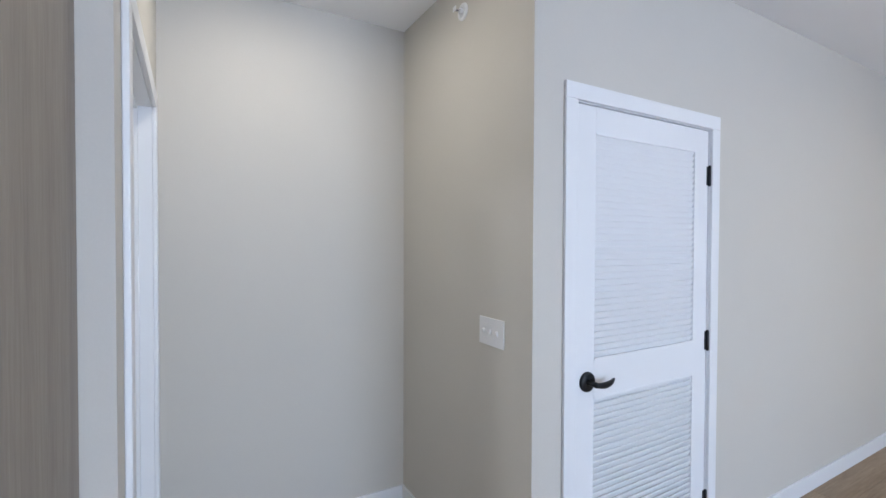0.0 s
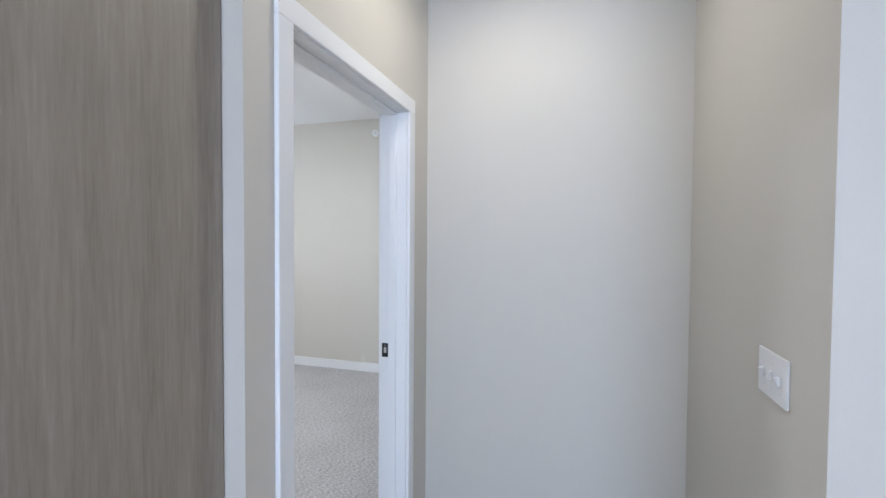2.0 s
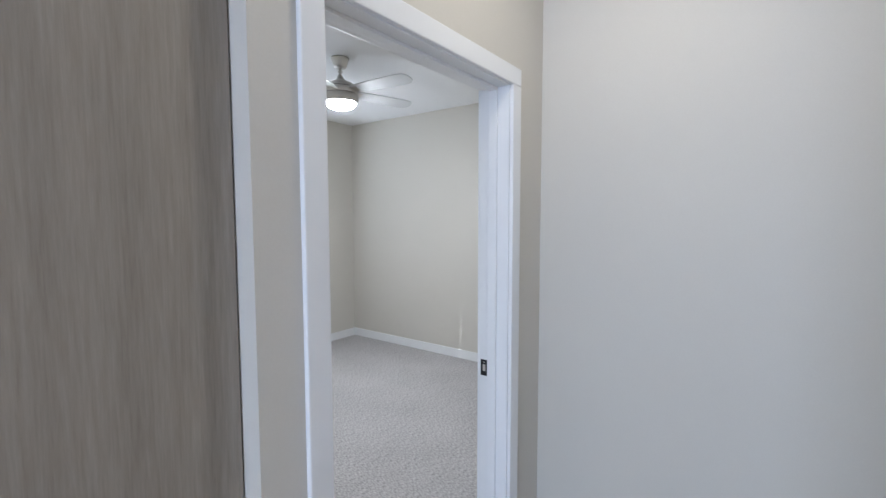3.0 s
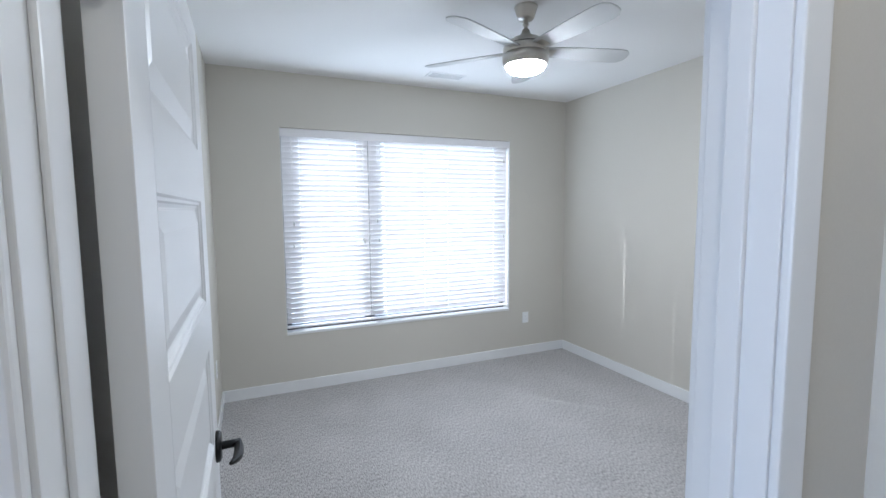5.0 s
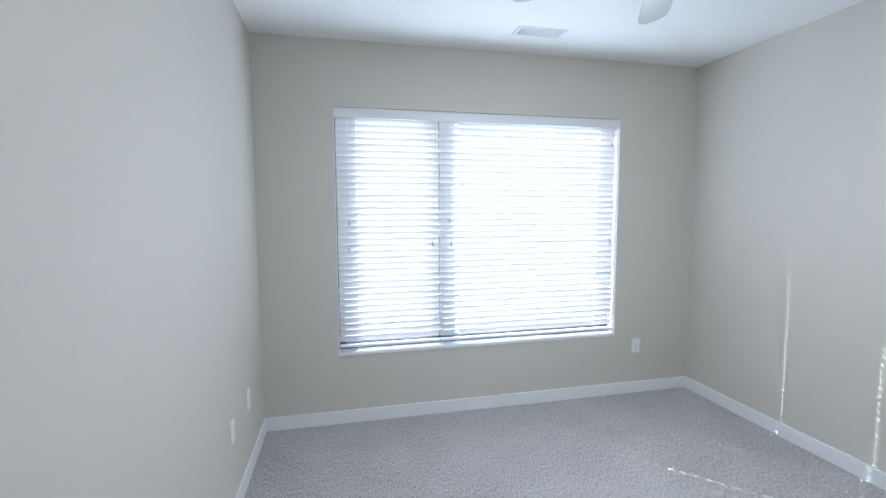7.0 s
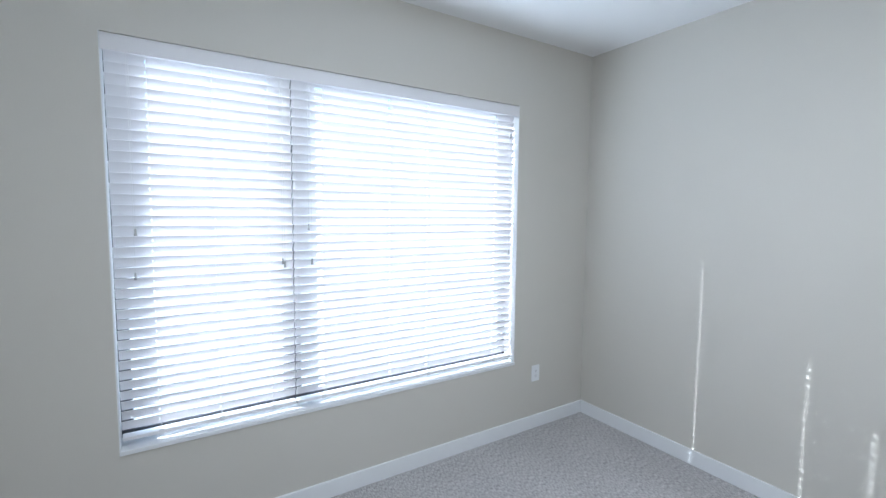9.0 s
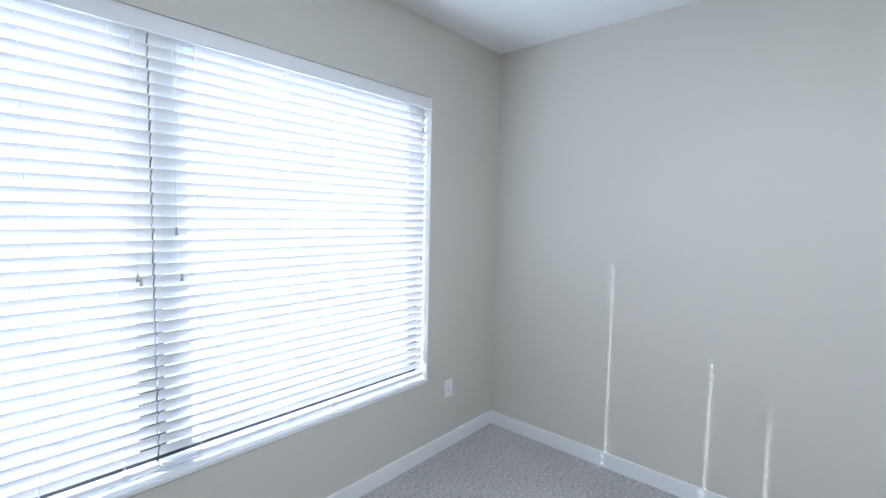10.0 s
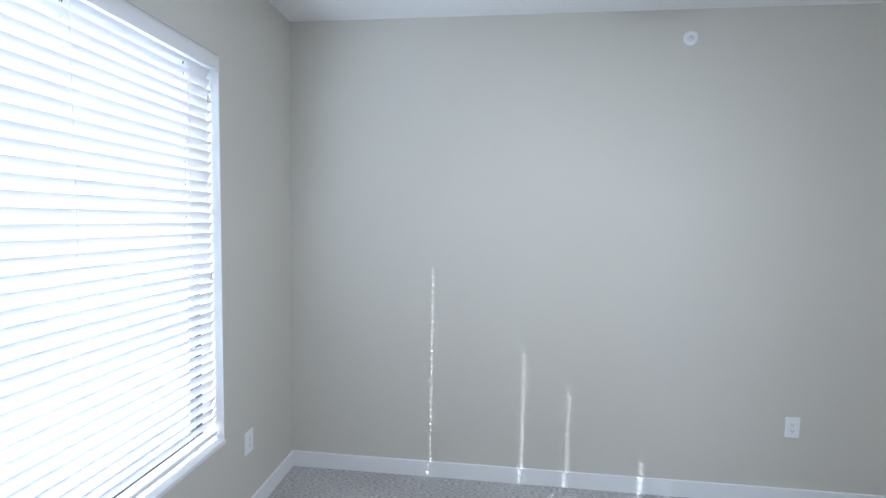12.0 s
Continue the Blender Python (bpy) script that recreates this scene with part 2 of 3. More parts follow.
# hall, alcove and living space shell
structure("wall_alcove_end", boxes(((AX, AY - 0.12, 0), (AX + 0.12, YH, HALL_H))), WALL, "greige painted wall at the end of the alcove", "wall")
structure("wall_alcove_south", boxes(((LX, AY - 0.12, 0), (AX, AY, HALL_H))), WALL, "greige painted alcove wall with a switch plate", "wall")
structure("wall_closet", boxes(
    ((LX, LY1 + 0.02, 0), (LX + 0.12, AY - 0.12, HALL_H)), ((LX, LIVY, 0), (LX + 0.12, LY0 - 0.02, HALL_H)),
    ((LX, LY0 - 0.02, LZ + 0.02), (LX + 0.12, LY1 + 0.02, HALL_H))), WALL, "greige painted wall around the louvred closet door", "wall")
structure("wall_closet_inside", boxes(((AX - 0.1, LIVY, 0), (AX, AY - 0.12, HALL_H)), ((LX + 0.12, LY0 - 0.5, 0), (AX - 0.1, LY0 - 0.4, HALL_H))), WALL, "plain painted walls inside the closet", "wall")
structure("wall_living_south", boxes(((LIVX, LIVY - 0.12, 0), (AX, LIVY, HALL_H))), WALL, "plain greige living room wall", "wall")
structure("wall_living_north", boxes(((LIVX, PY, 0), (-4.92, PY + 0.12, HALL_H))), WALL, "plain greige living room wall", "wall")
structure("wall_living_west", boxes(
    ((LIVX - 0.12, LIVY, 0), (LIVX, -6.6, HALL_H)), ((LIVX - 0.12, -3.9, 0), (LIVX, PY, HALL_H)),
    ((LIVX - 0.12, -6.6, 0), (LIVX, -3.9, 0.5)), ((LIVX - 0.12, -6.6, 2.4), (LIVX, -3.9, HALL_H))), WALL, "plain greige living room wall with a wide window opening", "wall")
structure("ceiling_hall", boxes(((LIVX, LIVY, HALL_H), (AX + 0.12, YH, HALL_H + 0.12)), ((LIVX, YH, HALL_H), (PX, PY + 0.12, HALL_H + 0.12))), CEIL, "smooth white hall ceiling", "ceiling")
hall_floor = structure("floor_hall", boxes(((LIVX, LIVY, -0.12), (AX + 0.12, YH, -0.012)), ((LIVX, YH, -0.12), (PX, PY + 0.12, -0.012))), FLOOR_WOOD, "tan wood plank floor of the hall and living space", "floor")
structure("ground", boxes(((-400, -400, -3.4), (400, 400, -3.2))), GROUND, "open ground outside the building", "ground")


def baseboard(name, runs, label):
    """Flat boards along the foot of walls, with an eased top edge. Runs: x0, y0, x1, y1."""
    bm = bmesh.new()
    for x0, y0, x1, y1 in runs:
        box(bm, (x0, y0, 0.0), (x1, y1, 0.097), 0.003)
    return structure(name, bm, TRIM, label, "baseboard")


B = 0.013
baseboard("baseboard_north", [(XW, YN - B, XE, YN)], "white painted baseboard under the window")
baseboard("baseboard_east", [(XE - B, YS, XE, YN - B)], "white painted baseboard")
baseboard("baseboard_west", [(XW, YS, XW + B, YN - B)], "white painted baseboard behind the door")
baseboard("baseboard_south", [(DX1 + 0.065, YS, XE - B, YS + B)], "white painted baseboard beside the doorway")
baseboard("baseboard_alcove", [(AX - B, AY, AX, YH), (LX + 0.0, AY, AX - B, AY + B), (DX1 + 0.068, YH - B, AX - B, YH)], "white painted baseboard round the alcove")
baseboard("baseboard_closet", [(LX - B, LY1 + 0.066, LX, AY + B), (LX - B, LIVY, LX, LY0 - 0.068)], "white painted baseboard beside the louvred door")


def door_frame(name, label, plane, side, a0, a1, top, across, depth, stop_at):
    """Jambs, stops and casing round an opening.
    plane: the wall face with the casing; side: the way that it faces; across: 'x' or 'y'; depth: the wall's far face."""
    root = thing(name, Matrix.Identity(4), label, "door frame", kind="structure")

    def p(a, d, z):
        return (a, d, z) if across == "x" else (d, a, z)

    far = depth
    lo, hi = min(plane, far), max(plane, far)
    part("jamb", boxes((p(a0 - 0.019, lo, 0), p(a0, hi, top)), bevel=0.0015), TRIM, root)
    part("jamb", boxes((p(a1, lo, 0), p(a1 + 0.019, hi, top)), bevel=0.0015), TRIM, root)
    part("head_jamb", boxes((p(a0 - 0.019, lo, top), p(a1 + 0.019, hi, top + 0.019)), bevel=0.0015), TRIM, root)
    s0, s1 = stop_at
    part("door_stop", boxes((p(a0, s0, 0), p(a0 + 0.007, s1, top - 0.011)), bevel=0.003), TRIM, root)
    part("door_stop", boxes((p(a1 - 0.011, s0, 0), p(a1, s1, top - 0.011)), bevel=0.003), TRIM, root)
    part("door_stop", boxes((p(a0, s0, top - 0.011), p(a1, s1, top)), bevel=0.003), TRIM, root)
    w, r = 0.064, 0.004
    for face, dirn in ((plane, side), (far, -side)):
        o = face + dirn * 0.015
        part("casing", boxes((p(a0 - r - w, face, 0), p(a0 - r, o, top + r)), bevel=0.004), TRIM, root)
        part("casing", boxes((p(a1 + r, face, 0), p(a1 + r + w, o, top + r)), bevel=0.004), TRIM, root)
        part("head_casing", boxes((p(a0 - r - w, face, top + r), p(a1 + r + w, o, top + r + w)), bevel=0.004), TRIM, root)
    return root


bed_frame = door_frame("door_frame_1", "white painted frame of the bedroom doorway", YH, -1, DX0, DX1, DZ, "x", YS, (YS - 0.075, YS - 0.038))
plate = part("strike_plate", boxes(((DX1 - 0.0015, YS - 0.036, 0.930), (DX1 + 0.001, YS - 0.004, 0.994)), bevel=0.0006), BLACK, bed_frame, "blackened strike plate")
part("latch_hole", boxes(((DX1 - 0.0022, YS - 0.026, 0.949), (DX1 - 0.0012, YS - 0.014, 0.975))), NICKEL, plate)
part("strike_screw", boxes(((DX1 - 0.0024, YS - 0.022, 0.982), (DX1 - 0.0012, YS - 0.018, 0.986))), NICKEL, plate)
closet_frame = door_frame("door_frame_2", "white painted frame of the louvred closet door", LX, -1, LY0, LY1, LZ, "y", LX + 0.12, (LX + 0.04, LX + 0.075))


# ---- doors ----
def lever_handle(parent, m, turn):
    """Round rose, neck and a curved lever that tapers; local z leaves the door, local x runs along the lever."""
    rose = part("rose", lathe([(0, 0.013), (0.032, 0.013), (0.0385, 0.010), (0.040, 0.004), (0.040, 0)], 40), BLACK, parent, "blackened bronze rose", m)
    part("neck", lathe([(0.0115, 0.01), (0.0105, 0.03), (0.0105, 0.058), (0, 0.058)], 24), BLACK, rose)
    pts, tap = [], []
    for i in range(15):
        u = i / 14
        pts.append((turn * (-0.008 + 0.122 * u), -0.007 * math.sin(u * 3.1) + 0.006 * u * u, 0.052 + 0.004 * math.sin(u * 3) - 0.014 * u ** 3))
        tap.append(0.95 + 0.5 * math.sin(u * 2.6) - 0.75 * u * u)
    part("lever", tube(pts, 0.0098, 14, tap), BLACK, rose, "curved blackened bronze lever")
    return rose


def panel_leaf(width, height, thick, rows, stile):
    """A moulded door leaf, standing on z = 0 with its hinge edge on x = 0 and its faces at y = 0 and y = -thick: stiles and rails, and raised panels on both faces."""
    frame_bm = bmesh.new()
    zs = [0.0]
    for z0, z1 in rows:
        zs += [z0, z1]
    zs.append(height)
    box(frame_bm, (0, -thick, 0), (stile, 0, height), 0.0012)
    box(frame_bm, (width - stile, -thick, 0), (width, 0, height), 0.0012)
    for i in range(0, len(zs), 2):
        box(frame_bm, (stile, -thick, zs[i]), (width - stile, 0, zs[i + 1]))
    panels = []
    for z0, z1 in rows:
        bm = bmesh.new()
        for face, s in ((0.0, -1), (-thick, 1)):
            rings = []
            for inset, depth in ((0, 0.0), (0.004, 0.0035), (0.009, 0.0045), (0.012, 0.0075), (0.018, 0.0105), (0.022, 0.0115), (0.052, 0.004), (0.054, 0.0035)):
                y = face + s * depth
                rings.append([bm.verts.new(v) for v in ((stile + inset, y, z0 + inset), (width - stile - inset, y, z0 + inset), (width - stile - inset, y, z1 - inset), (stile + inset, y, z1 - inset))])
            for a, b in zip(rings, rings[1:]):
                for i in range(4):
                    bm.faces.new((a[i], a[(i + 1) % 4], b[(i + 1) % 4], b[i]))
            bm.faces.new(rings[-1])
        bmesh.ops.recalc_face_normals(bm, faces=bm.faces)
        panels.append(bm)
    return frame_bm, panels


def hinge(parent, m):
    """A butt hinge: leaf plate and knuckle along local z."""
    h = part("hinge", lathe([(0, -0.05), (0.004, -0.05), (0.0062, -0.046), (0.0062, 0.046), (0.004, 0.05), (0, 0.05)], 16), BLACK, parent, "blackened hinge", m)
    part("hinge_leaf", boxes(((0.0, -0.003, -0.045), (0.03, -0.0005, 0.045)), bevel=0.0008), BLACK, h)
    return h


ROWS = [(0.25 + 0.3685 * i, 0.25 + 0.3685 * i + 0.247) for i in range(5)]
leaf_bm, leaf_panels = panel_leaf(0.792, 2.036, 0.035, ROWS, 0.112)
bed_door = thing("door_1", pose(-3.368, -3.480, 0.012, 0, 0, 90), "white five-panel interior door, standing open on black hinges", "door", kind="structure")
part("leaf", leaf_bm, DOOR, bed_door)
for bm in leaf_panels:
    part("panel", bm, DOOR, bed_door)
lever_handle(bed_door, Matrix.Translation((0.792 - 0.062, -0.035, 0.958)) @ Matrix.Rotation(radians(90), 4, "X"), -1)
lever_handle(bed_door, Matrix.Translation((0.792 - 0.062, 0.0, 0.958)) @ Matrix.Rotation(radians(-90), 4, "X"), -1)
part("latch_plate", boxes(((0.7915, -0.03, 0.94), (0.7928, -0.005, 1.0))), NICKEL, bed_door)
for z in (0.25, 1.05, 1.84):
    hinge(bed_door, Matrix.Translation((-0.012, 0.004, z)) @ Matrix.Rotation(radians(-90), 4, "Z"))


def louvre_door():
    """A leaf with two louvred fields. Local x runs from the latch edge to the hinge edge, local -y faces the hall."""
    w, h, t, st = 0.882, 2.04, 0.035, 0.108
    root = thing("door_2", pose(LX + 0.003, LY1 - 0.003, 0.012, 0, 0, -90), "white louvred closet door with a black lever, closed", "door", kind="structure")
    fields = [(0.20, 0.876), (1.036, 1.932)]
    bm = bmesh.new()
    box(bm, (0, 0, 0), (st, t, h), 0.0015)
    box(bm, (w - st, 0, 0), (w, t, h), 0.0015)
    for z0, z1 in ((0, fields[0][0]), (fields[0][1], fields[1][0]), (fields[1][1], h)):
        box(bm, (st, 0, z0), (w - st, t, z1))
    part("leaf", bm, DOOR, root)
    slat_bm = boxes(((st - 0.004, -0.0035, -0.0165), (w - st + 0.004, 0.0035, 0.0165)), bevel=0.0016)
    bmesh.ops.rotate(slat_bm, verts=slat_bm.verts, cent=(0, 0, 0), matrix=Matrix.Rotation(radians(26), 3, "X"))
    slat_me = mesh_of("louvre", slat_bm, DOOR)
    for z0, z1 in fields:
        n = round((z1 - z0) / 0.0265)
        for i in range(n):
            part("louvre", slat_me, DOOR, root, m=Matrix.Translation((0, 0.0125, z0 + (i + 0.5) * (z1 - z0) / n)))
        for lo, hi in (((st, -0.002, z0 - 0.006), (w - st, 0.004, z0 + 0.004)), ((st, -0.002, z1 - 0.004), (w - st, 0.004, z1 + 0.006))):
            part("bead", boxes((lo, hi), bevel=0.0015), DOOR, root)
    lever_handle(root, Matrix.Translation((0.066, 0.0, 0.952)) @ Matrix.Rotation(radians(90), 4, "X"), 1)
    part("latch_plate", boxes(((-0.002, 0.002, 0.945), (0.0005, 0.03, 1.005))), NICKEL, root)
    for z in (0.25, 1.03, 1.825):
        hg = part("hinge", lathe([(0, -0.05), (0.004, -0.05), (0.0068, -0.046), (0.0068, 0.046), (0.004, 0.05), (0, 0.05)], 16), BLACK, root, "blackened hinge", Matrix.Translation((w + 0.003, -0.006, z)))
        part("hinge_leaf", boxes(((-0.016, 0.0035, -0.045), (0.014, 0.0062, 0.045)), bevel=0.0008), BLACK, hg)
    return root


louvre_door()

# tall wooden panel set back beside the doorway
pantry = thing("tall_cabinet", pose(-4.92, PY, 0), "tall grey-brown oak veneer cabinet panel beside the doorway", "cabinet")
part("side_panel", boxes(((0, 0, 0.0), (1.369, 0.022, 2.718)), bevel=0.0015), PANEL_WOOD, pantry)
part("carcass", boxes(((0.0, 0.0225, 0.0), (1.369, 0.055, 2.718))), PANEL_WOOD, pantry)


# ---- window and blinds ----
def window():
    root = thing("window_1", Matrix.Identity(4), "dark framed two-part bedroom window behind closed blinds", "window", kind="structure")
    y0, y1 = 0.105, 0.14
    mx = -2.2
    fr = bmesh.new()
    for lo, hi in (((WX0, y0, WZ0 - 0.02), (WX0 + 0.05, y1, WZ1)), ((WX1 - 0.05, y0, WZ0 - 0.02), (WX1, y1, WZ1)),
                   ((WX0 + 0.05, y0, WZ0 - 0.02), (WX1 - 0.05, y1, WZ0 + 0.045)), ((WX0 + 0.05, y0, WZ1 - 0.05), (WX1 - 0.05, y1, WZ1))):
        box(fr, lo, hi, 0.003)
    part("window_frame", fr, VINYL, root)
    part("mullion", boxes(((mx - 0.045, y0, WZ0 + 0.045), (mx + 0.045, y1, WZ1 - 0.05)), bevel=0.003), VINYL, root)
    for x0, x1, z0, z1 in ((WX0 + 0.05, mx - 0.045, WZ0 + 0.045, WZ1 - 0.05), (mx + 0.045, WX1 - 0.05, WZ0 + 0.045, WZ1 - 0.05)):
        pane = part("pane", boxes(((x0, 0.118, z0), (x1, 0.124, z1))), GLASS, root)
        pane.visible_shadow = False
    part("window_sill", boxes(((WX0, -0.008, WZ0 - 0.02), (WX1, 0.105, WZ0)), bevel=0.003), TRIM, root, "white painted sill")
    part("reveal", boxes(((WX0, 0.0, WZ0), (WX0 + 0.004, 0.105, WZ1)), ((WX1 - 0.004, 0.0, WZ0), (WX1, 0.105, WZ1))), TRIM, root)
    return root


window()

SLAT_W, PITCH, SLAT_Y, TILT = 0.050, 0.0452, 0.046, 64


def slat_mesh(length, holes):
    """A slat with a faint crown along local x, pierced by a slot at each cord."""
    bm = bmesh.new()
    hd = 0.0060
    xs = [0.0]
    for h, hw in sorted(holes):
        xs += [h - hw, h + hw]
    xs.append(length)
    ys = [-SLAT_W / 2, -SLAT_W / 4, -hd, hd, SLAT_W / 4, SLAT_W / 2]
    th = 0.0014

    def crown(y):
        return 0.0022 * (1 - (2 * y / SLAT_W) ** 2)

    grid = {}
    for i, x in enumerate(xs):
        for j, y in enumerate(ys):
            for k, s in enumerate((-th, th)):
                grid[i, j, k] = bm.verts.new((x, y, crown(y) + s))
    nx, ny = len(xs) - 1, len(ys) - 1

    def solid(i, j):
        return 0 <= i < nx and 0 <= j < ny and not (i % 2 == 1 and j == 2)

    for i in range(nx):
        for j in range(ny):
            if not solid(i, j):
                continue
            bm.faces.new((grid[i, j, 1], grid[i + 1, j, 1], grid[i + 1, j + 1, 1], grid[i, j + 1, 1]))
            bm.faces.new((grid[i, j, 0], grid[i, j + 1, 0], grid[i + 1, j + 1, 0], grid[i + 1, j, 0]))
            for di, dj, a, b in ((-1, 0, (0, 0), (0, 1)), (1, 0, (1, 1), (1, 0)), (0, -1, (1, 0), (0, 0)), (0, 1, (0, 1), (1, 1))):
                if not solid(i + di, j + dj):
                    p, q = (i + a[0], j + a[1]), (i + b[0], j + b[1])
                    bm.faces.new((grid[(*p, 0)], grid[(*p, 1)], grid[(*q, 1)], grid[(*q, 0)]))
    bmesh.ops.recalc_face_normals(bm, faces=bm.faces)
    return mesh_of("slat", bm, SLAT)


def blind(x0, x1, cords, wands, label):
    """A horizontal blind, closed with its inner slat edges up."""
    root = thing("window_blind", pose(x0, 0, 0), label, "blind", "bedroom window blinds")
    length = x1 - x0
    part("head_rail", boxes(((0, 0.018, WZ1 - 0.055), (length, 0.075, WZ1 - 0.012)), bevel=0.002), SLAT, root)
    me = slat_mesh(length, [(c - x0, hw) for c, hw in cords])
    top, bottom = WZ1 - 0.085, WZ0 + 0.085
    n = int((top - bottom) / PITCH) + 1
    rnd = random.Random(len(cords))
    for i in range(n):
        wob = rnd.uniform(-1.3, 1.3)
        part("slat", me, SLAT, root, m=Matrix.Translation((rnd.uniform(-0.0012, 0.0012), SLAT_Y, top - i * PITCH)) @ Matrix.Rotation(radians(-TILT + wob), 4, "X"))
    low = top - (n - 1) * PITCH - 0.052
    part("bottom_rail", boxes(((0, SLAT_Y - 0.024, low - 0.009), (length, SLAT_Y + 0.026, low + 0.007)), bevel=0.004), SLAT, root, "thick white bottom rail")
    for c, hw in cords:
        for y in (SLAT_Y - 0.0135, SLAT_Y + 0.0135):
            part("ladder_cord", tube([(c - x0 + hw + 0.003, y, WZ1 - 0.06), (c - x0 + hw + 0.003, y, low)], 0.0007, 6), CORD, root)
        part("rail_clip", boxes(((c - x0 - 0.006, SLAT_Y - 0.0265, low - 0.011), (c - x0 + 0.014, SLAT_Y - 0.020, low + 0.012)), bevel=0.001), PLASTIC, root)
    for wx, wz in wands:
        cord = part("pull_cord", tube([(wx - x0, 0.010, WZ1 - 0.06), (wx - x0, 0.010, wz)], 0.0007, 6), CORD, root)
        part("tassel", lathe([(0, 0.002), (0.003, 0.0), (0.0042, -0.006), (0.0045, -0.02), (0.006, -0.024), (0.006, -0.031), (0, -0.031)], 14), TASSEL, cord, "grey plastic cord tassel", Matrix.Translation((wx - x0, 0.010, wz)))
    return root


blind(WX0 + 0.010, -2.204, ((-2.81, 0.0015), (-2.56, 0.0015), (-2.32, 0.0015)), ((-2.868, 1.49), (-2.875, 1.30), (-2.262, 1.335), (-2.252, 1.318)), "narrow white slatted blind, closed, in the window opening")
blind(-2.198, WX1 - 0.010, ((-2.062, 0.016), (-1.654, 0.0068), (-1.402, 0.0066), (-0.88, 0.0054)), ((-2.13, 1.505), (-2.115, 1.325), (-0.775, 2.10), (-0.775, 1.32)), "wide white slatted blind, closed, in the window opening")
valance = thing("valance", pose(0, 0, 0), "white flat valance across the top of the blinds", "valance")
part("board", boxes(((WX0 + 0.004, -0.004, WZ1 - 0.073), (WX1 - 0.004, 0.008, WZ1 - 0.005)), bevel=0.0015), SLAT, valance)
part("top_lip", boxes(((WX0 + 0.004, -0.0065, WZ1 - 0.013), (WX1 - 0.004, -0.0042, WZ1 - 0.006)), bevel=0.0008), SLAT, valance)
part("bottom_lip", boxes(((WX0 + 0.004, -0.0060, WZ1 - 0.072), (WX1 - 0.004, -0.0042, WZ1 - 0.066)), bevel=0.0008), SLAT, valance)
for x in (WX0 + 0.12, -2.2, -1.45, WX1 - 0.12):
    part("clip", boxes(((x, 0.0085, WZ1 - 0.05), (x + 0.02, 0.0175, WZ1 - 0.03)), bevel=0.0008), PLASTIC, valance)


# ---- ceiling fan ----
def fan():
    root = thing("ceiling_fan", pose(-1.722, -1.782, H), "brushed nickel ceiling fan with five silver blades and a lit bowl", "ceiling fan")
    part("canopy", lathe([(0, 0), (0.066, 0), (0.068, -0.006), (0.064, -0.014), (0.048, -0.062), (0.040, -0.072), (0, -0.072)]), NICKEL, root)
    part("down_rod", lathe([(0.0115, -0.06), (0.0115, -0.1557)], 20), NICKEL, root)
    part("collar", lathe([(0.0, -0.0927), (0.018, -0.0972), (0.018, -0.1035), (0.0115, -0.1062)], 20), NICKEL, root)
    part("motor_housing", lathe([(0.0115, -0.1224), (0.019, -0.126), (0.028, -0.1512), (0.05, -0.1674), (0.088, -0.1827), (0.112, -0.2007), (0.124, -0.2196)]), NICKEL, root)
    part("vent_band", lathe([(0.119, -0.2178), (0.119, -0.2259)]), SLOT, root)
    part("blade_hub", lathe([(0.124, -0.2241), (0.129, -0.2277), (0.131, -0.2609), (0.128, -0.2648)]), NICKEL, root)
    part("seam_band", lathe([(0.124, -0.2633), (0.124, -0.2695)]), SLOT, root)
    part("light_ring", lathe([(0.129, -0.268), (0.133, -0.2726), (0.132, -0.3038), (0.126, -0.321), (0.121, -0.3288), (0.1165, -0.3288)]), NICKEL, root)
    part("lamp_pan", lathe([(0, -0.3038), (0.128, -0.3038), (0.128, -0.3085), (0, -0.3085)]), NICKEL, root)
    part("light_bowl", lathe([(0.1155, -0.3257), (0.115, -0.3304), (0.106, -0.346), (0.085, -0.3616), (0.055, -0.3717), (0.02, -0.3772), (0, -0.3779)]), BOWL, root, "lit white opal glass bowl")
    bm = bmesh.new()
    outline = [(0.0, 0.047), (0.06, 0.053), (0.28, 0.066), (0.44, 0.070), (0.487, 0.062), (0.515, 0.035), (0.521, 0.0)]
    loop = outline + [(x, -y) for x, y in outline[-2::-1]]
    top = [bm.verts.new((x, y, 0.003)) for x, y in loop]
    bot = [bm.verts.new((x, y, -0.003)) for x, y in loop]
    bm.faces.new(top[::-1])
    bm.faces.new(bot)
    for i in range(len(loop)):
        k = (i + 1) % len(loop)
        bm.faces.new((top[i], top[k], bot[k], bot[i]))
    bmesh.ops.recalc_face_normals(bm, faces=bm.faces)
    blade_me = mesh_of("blade", bm, BLADE)
    arm_me = mesh_of("blade_arm", boxes(((-0.05, -0.03, -0.006), (0.055, 0.03, -0.0032)), bevel=0.002), NICKEL)
    for k in range(5):
        m = Matrix.Rotation(radians(-13 + 72 * k), 4, "Z") @ Matrix.Translation((0.122, 0, -0.243)) @ Matrix.Rotation(radians(-12), 4, "X")
        b = part("blade", blade_me, BLADE, root, "silver fan blade", m)
        part("blade_arm", arm_me, NICKEL, b)
    return root


fan()


